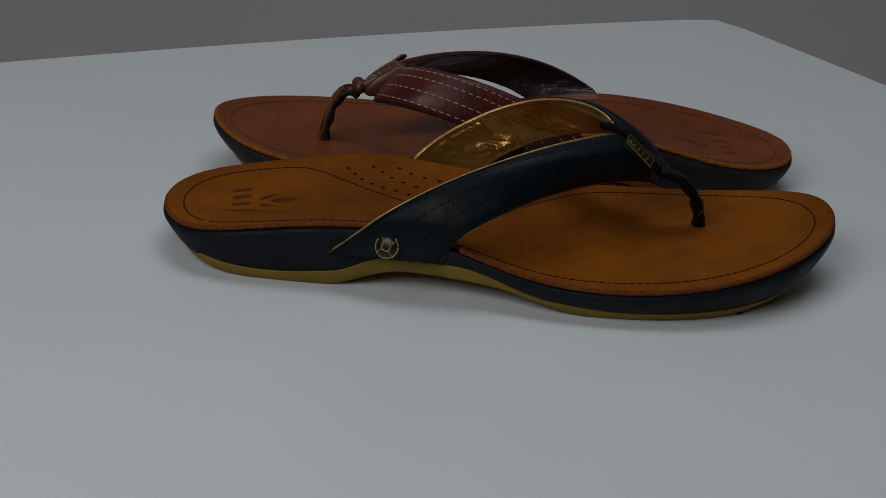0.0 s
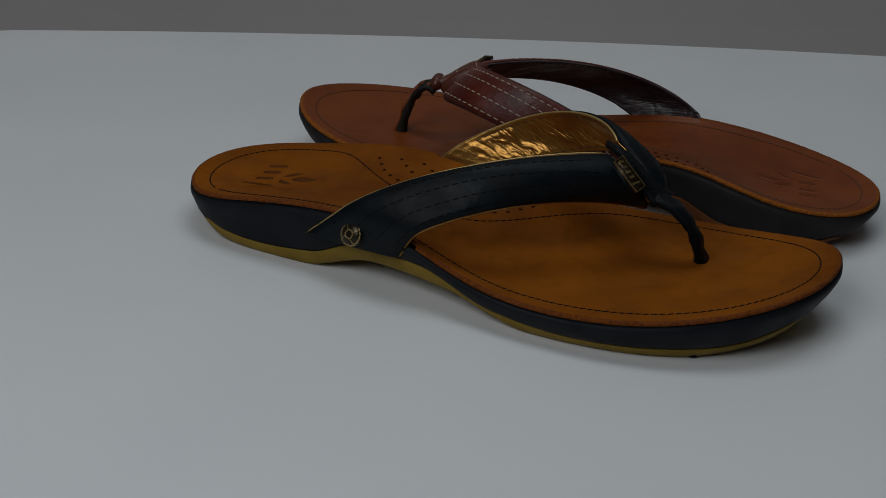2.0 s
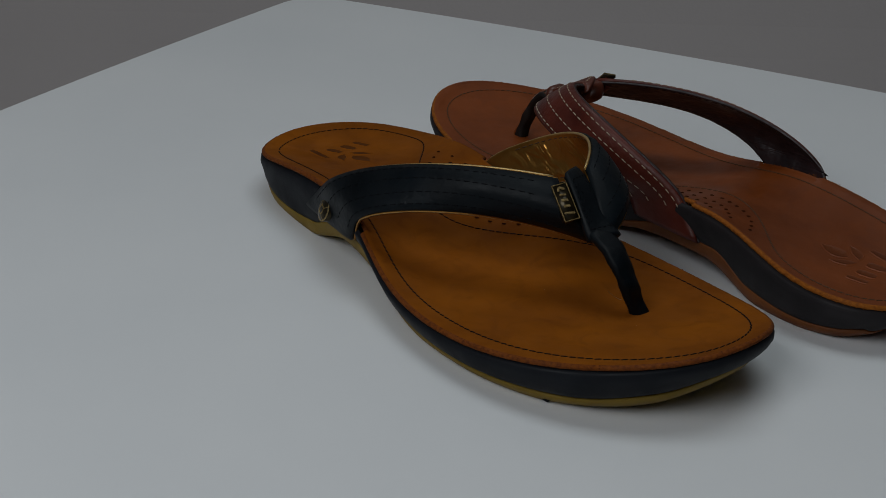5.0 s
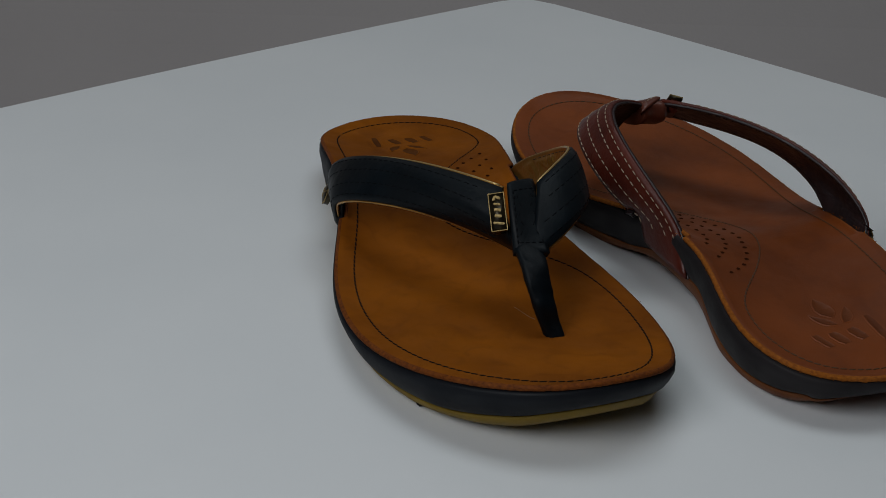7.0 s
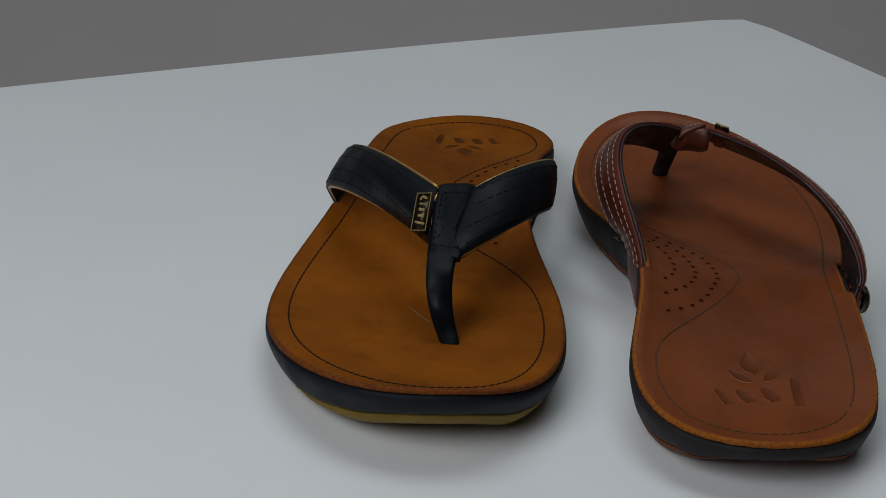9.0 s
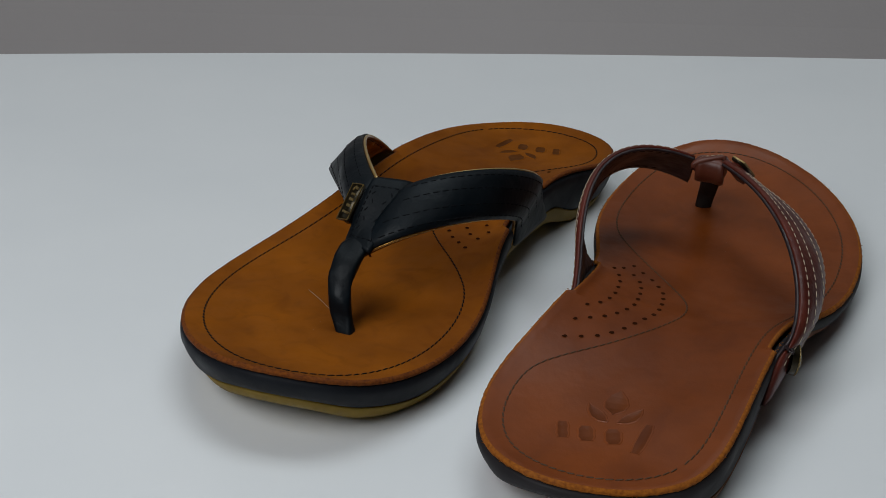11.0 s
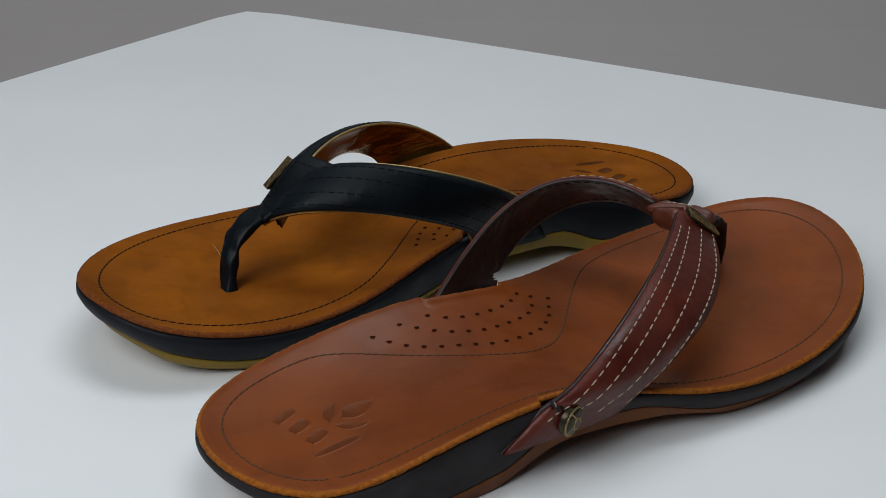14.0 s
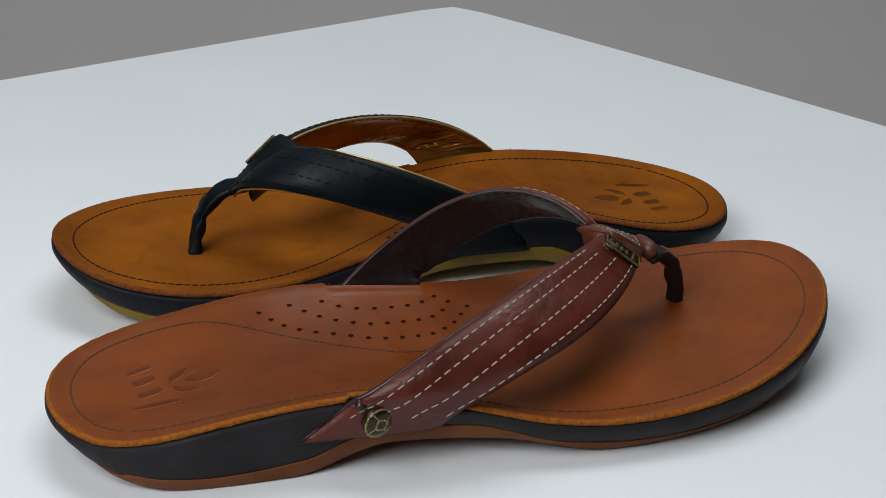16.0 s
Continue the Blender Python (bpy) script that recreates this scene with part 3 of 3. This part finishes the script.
def add_emblem(st, strap, tilt, size):
    grid = [(i / 100, j / 20) for i in range(2, 30) for j in range(21)]
    s, w = min(grid, key=lambda g: (st.at(*g) - Vector((-.0255, -.0409, .0200))).length)
    n = Vector(tilt).normalized()
    ex = Vector((1, -.1, 0))
    ex = (ex - n * ex.dot(n)).normalized()
    m = on_plane(st.skin(s, w, .0009), ex, n.cross(ex), n)
    bm = bmesh.new()
    seg = 24
    v = loft(bm, [[Vector((r * math.cos(k * math.tau / seg), r * math.sin(k * math.tau / seg), z)) for k in range(seg)]
                  for r, z in ((.0052, -.0020), (.0052, .0010), (.0046, .0020), (.0032, .0028), (.0014, .0032))])
    bm.faces.new(v[-1])
    bm.transform(m @ Matrix.Diagonal((size, size, size * .72, 1)))
    part("emblem", bm, BRONZE_DARK, strap, "round dark brass rivet with a petal pattern")
    bm = bmesh.new()
    def dot(r, a):
        z = float(np.interp(r, [0, .0014, .0032, .0046, .0052], [.0033, .0033, .0029, .0021, .0011]))
        return Vector((r * math.cos(a), r * math.sin(a), z))
    for k in range(16):
        a = k * math.tau / 16
        capsule(bm, dot(.0050, a), dot(.0050, a + math.tau / 15), .0006)
    for k in range(4):
        a = k * math.pi / 2 + .4
        capsule(bm, dot(.0022, a), dot(.0019, a + math.pi / 4), .00042)
        capsule(bm, dot(.0019, a + math.pi / 4), dot(.0022, a + math.pi / 2), .00042)
        capsule(bm, dot(.0022, a), dot(.0048, a + .15), .00034)
    bm.transform(m @ Matrix.Diagonal((size, size, size * .72, 1)))
    part("emblem_petals", bm, BRONZE, strap)


NAVY = dict(edge=BURNT_EDGE, emblem_tilt=(-.32, -.87, .33), emblem_scale=.84, seams=(.11, .36, .67, .91), bed=TAN_NUBUCK, bed_label="tan nubuck leather with raw orange edge", mid=NAVY_RUBBER, mid_label="navy wrapped midsole", out=GUM_YELLOW, out_label="ochre gum rubber outsole",
            bed_thread=NAVY_THREAD, bed_thread_r=.00027, post_back=NAVY_LEATHER, bed_thread_label="dark navy thread", press=PRESSED_TAN, strap=NAVY_LEATHER, strap_label="navy leather", lining=GOLD, lining_label="crinkled gold lining",
            edges=NAVY_EDGES, swell=(.0078, .0020), crown=.0009, tab_width=1.08, tab_thick=.0016, tab_path=[(.0598, -.0010, .0532), (.0640, -.0020, .0525), (.0700, -.0035, .0480), (.0765, -.0052, .0405), (.0815, -.0060, .0372)], piping=PALE_GOLD, lining_thread=DARK_THREAD, wrinkle=.00080, badge_at=(.0688, -.0129, .0478), badge_axes=((.70, -.165, -.69), (.50, .85, .12)), roll=False, hair=True, fuzz=60, fray=.00010, tab=NAVY_LEATHER, strap_thread=NAVY_THREAD, strap_thread_r=.00021, strap_thread_label="dark navy thread", tab_thread=NAVY_THREAD, post_width=.0050, post_path=[(.0775, -.0058, .0385), (.0890, -.0078, .0375), (.0960, -.0092, .0290), (.0955, -.0062, .0210), (.0985, -.0028, .0115)], post=NAVY_LEATHER, post_label="navy leather thong")
BROWN = dict(edge=RAW_EDGE, emblem_tilt=(.15, -.93, -.12), emblem_scale=.92, seams=(.11, .31, .61, .905), bed=BROWN_LEATHER, bed_label="smooth brown leather with raw orange edge", mid=BROWN_RUBBER, mid_label="dark brown wrapped midsole", out=GUM_BROWN, out_label="brown gum rubber outsole",
             bed_thread=DARK_THREAD, bed_thread_r=.00027, post_back=POST_DARK, bed_thread_label="brown thread", press=PRESSED_BROWN, strap=OXBLOOD_LEATHER, strap_label="oxblood leather", lining=PLUM_LINING, lining_label="dark plum leather lining",
             edges=BROWN_EDGES, swell=(.0010, .0010), crown=.0026, tab_width=.98, tab_thick=.0040, tab_path=[(.0646, -.0042, .0468), (.0660, -.0050, .0484), (.0710, -.0066, .0458), (.0775, -.0072, .0423), (.0818, -.0060, .0388)], piping=None, lining_thread=POST_DARK, wrinkle=.00030, badge_at=(.0677, -.0172, .0453), badge_axes=((.71, -.30, -.62), (.54, .80, .17)), roll=True, hair=False, fuzz=420, fray=.00020, tab=TAB_BROWN, strap_thread=CREAM_THREAD, strap_thread_r=.00028, strap_thread_label="cream thread", tab_thread=CREAM_THREAD, post_width=.0048, post_path=[(.0840, -.0062, .0350), (.0905, -.0066, .0405), (.0975, -.0066, .0310), (.0975, -.0040, .0220), (.1000, -.0028, .0115)], post=BROWN_LEATHER, post_label="dark brown leather thong")


# ---- the room and its table ----
def slab(name, x0, x1, y0, y1, z0, z1, mat, label):
    bm = bmesh.new()
    box(bm, (x0 + x1) / 2, (y0 + y1) / 2, (z0 + z1) / 2, x1 - x0, y1 - y0, z1 - z0)
    ob = new(name, finish(bm, name, mat, False))
    return tagged(ob, label=label, kind="structure")


TABLE_Z = -0.105
# unseen room shell, added; its dark floor and walls hold back bounce light
slab("floor", -2.0, 2.0, -2.2, 1.8, -0.90, -0.85, ROOM_DARK, "unseen dark floor, added to cut bounce light")
slab("ceiling", -2.0, 2.0, -2.2, 1.8, 1.62, 1.67, CEILING_WHITE, "unseen white ceiling, added to close the room")
slab("wall_south", -2.0, 2.0, -2.2, -2.1, -0.85, 1.62, ROOM_DARK, "unseen dark wall, added to cut bounce light")
slab("wall_west", -2.0, -1.9, -2.1, 0.66, -0.85, 1.62, ROOM_DARK, "unseen dark wall, added to cut bounce light")
slab("wall_east", 1.9, 2.0, -2.1, 0.66, -0.85, 1.62, ROOM_DARK, "unseen dark wall, added to cut bounce light")


def sweep():
    """The grey table and the wall behind it as one bent sheet; the bend is added to hide their joint line."""
    prof = [(-0.90, TABLE_Z), (0.30, TABLE_Z)]
    r, yc = .30, .36
    prof += [(yc + r * math.sin(radians(a)), TABLE_Z + r - r * math.cos(radians(a))) for a in range(0, 91, 6)]
    prof += [(yc + r, 1.62), (yc + r + .05, 1.62), (yc + r + .05, TABLE_Z - .05), (-0.90, TABLE_Z - .05)]
    bm = bmesh.new()
    v = loft(bm, [[Vector((x, y, z)) for y, z in prof] for x in (-1.9, 1.9)])
    bm.faces.new(v[0])
    bm.faces.new(v[1][::-1])
    return tagged(new("backdrop", finish(bm, "backdrop", WALL_GREY, False)), label="warm grey wall and table behind the board, as one bent sheet", kind="structure")


sweep()
slab("table_top", -1.2, 1.2, -0.90, 0.66, TABLE_Z - 0.75, TABLE_Z - .05, CLOTH_GREY, "grey cloth covered table against a wall")


# ---- the turntable with its white square board ----
def make_turntable():
    thing = new("turntable")
    bm = bmesh.new()
    corners = [Vector((.211, .393, 0)), Vector((-.343, .200, 0)), Vector((-.134, -.338, 0)), Vector((.430, -.222, 0))]
    bow = (.016, .008, .002, .008)
    mid = sum(corners, Vector()) / 4
    pts = []
    for k in range(4):
        a, b = corners[k], corners[(k + 1) % 4]
        out = (b - a).cross(Vector((0, 0, 1))).normalized()
        out = out if out.dot(a - mid) > 0 else -out
        for i in range(1, 24):
            f = i / 24
            if f < .03 or f > .97:
                continue
            pts.append(a.lerp(b, f) + out * bow[k] * 4 * f * (1 - f))
        pts.append(b.lerp(mid, .012))
    rings = [[mid + (p - mid) * k + Vector((0, 0, z)) for p in pts] for k, z in ((.994, -.012), (1, -.0105), (1, -.0015), (.9985, -.0004), (.996, 0))]
    v = loft(bm, rings)
    bm.faces.new(v[0][::-1])
    bm.faces.new(v[-1])
    part("board", bm, BOARD_WHITE, thing, "white laminate square board with rounded corners", smooth=False)
    bm = bmesh.new()
    seg = 48
    v = loft(bm, [[Vector((r * math.cos(k * math.tau / seg), r * math.sin(k * math.tau / seg), z)) for k in range(seg)]
                  for r, z in ((.128, TABLE_Z + .004), (.13, TABLE_Z + .006), (.13, -.014), (.128, -.012))])
    bm.faces.new(v[0][::-1])
    bm.faces.new(v[-1])
    part("drum", bm, DRUM_GREY, thing, "grey plastic base")
    return tagged(thing, "white square board on a slowly turning base", "turntable")


turntable = make_turntable()

# ---- the two sandals ----
navy_sandal = tagged(make_sandal(NAVY), "navy leather thong sandal with tan nubuck footbed on white board", "sandal", "sandals on the board")
brown_sandal = tagged(make_sandal(BROWN), "brown leather thong sandal with oxblood straps and cream stitching", "sandal", "sandals on the board")
BROWN_AT = pose(.0511, .0947, 0, 0, 0, -175.98)


# ---- what moves ----
LEAN = Matrix(((0.999705, -0.000275, 0.024300), (0.0, 0.999936, 0.011307), (-0.024302, -0.011304, 0.999641))).to_4x4()


def turned(t):
    a = Matrix.Rotation(radians(TURN_START + TURN_RATE * t), 4, "Z")
    return Matrix.Translation((0, 0, .010)) @ a @ LEAN @ Matrix.Translation((0, 0, -.010))


def motions():
    for thing, at in ((turntable, Matrix.Identity(4)), (navy_sandal, Matrix.Identity(4)), (brown_sandal, BROWN_AT)):
        walk(thing, [(t * 0.5, turned(t * 0.5) @ at) for t in range(int(CLIP * 2) + 1)])


motions()
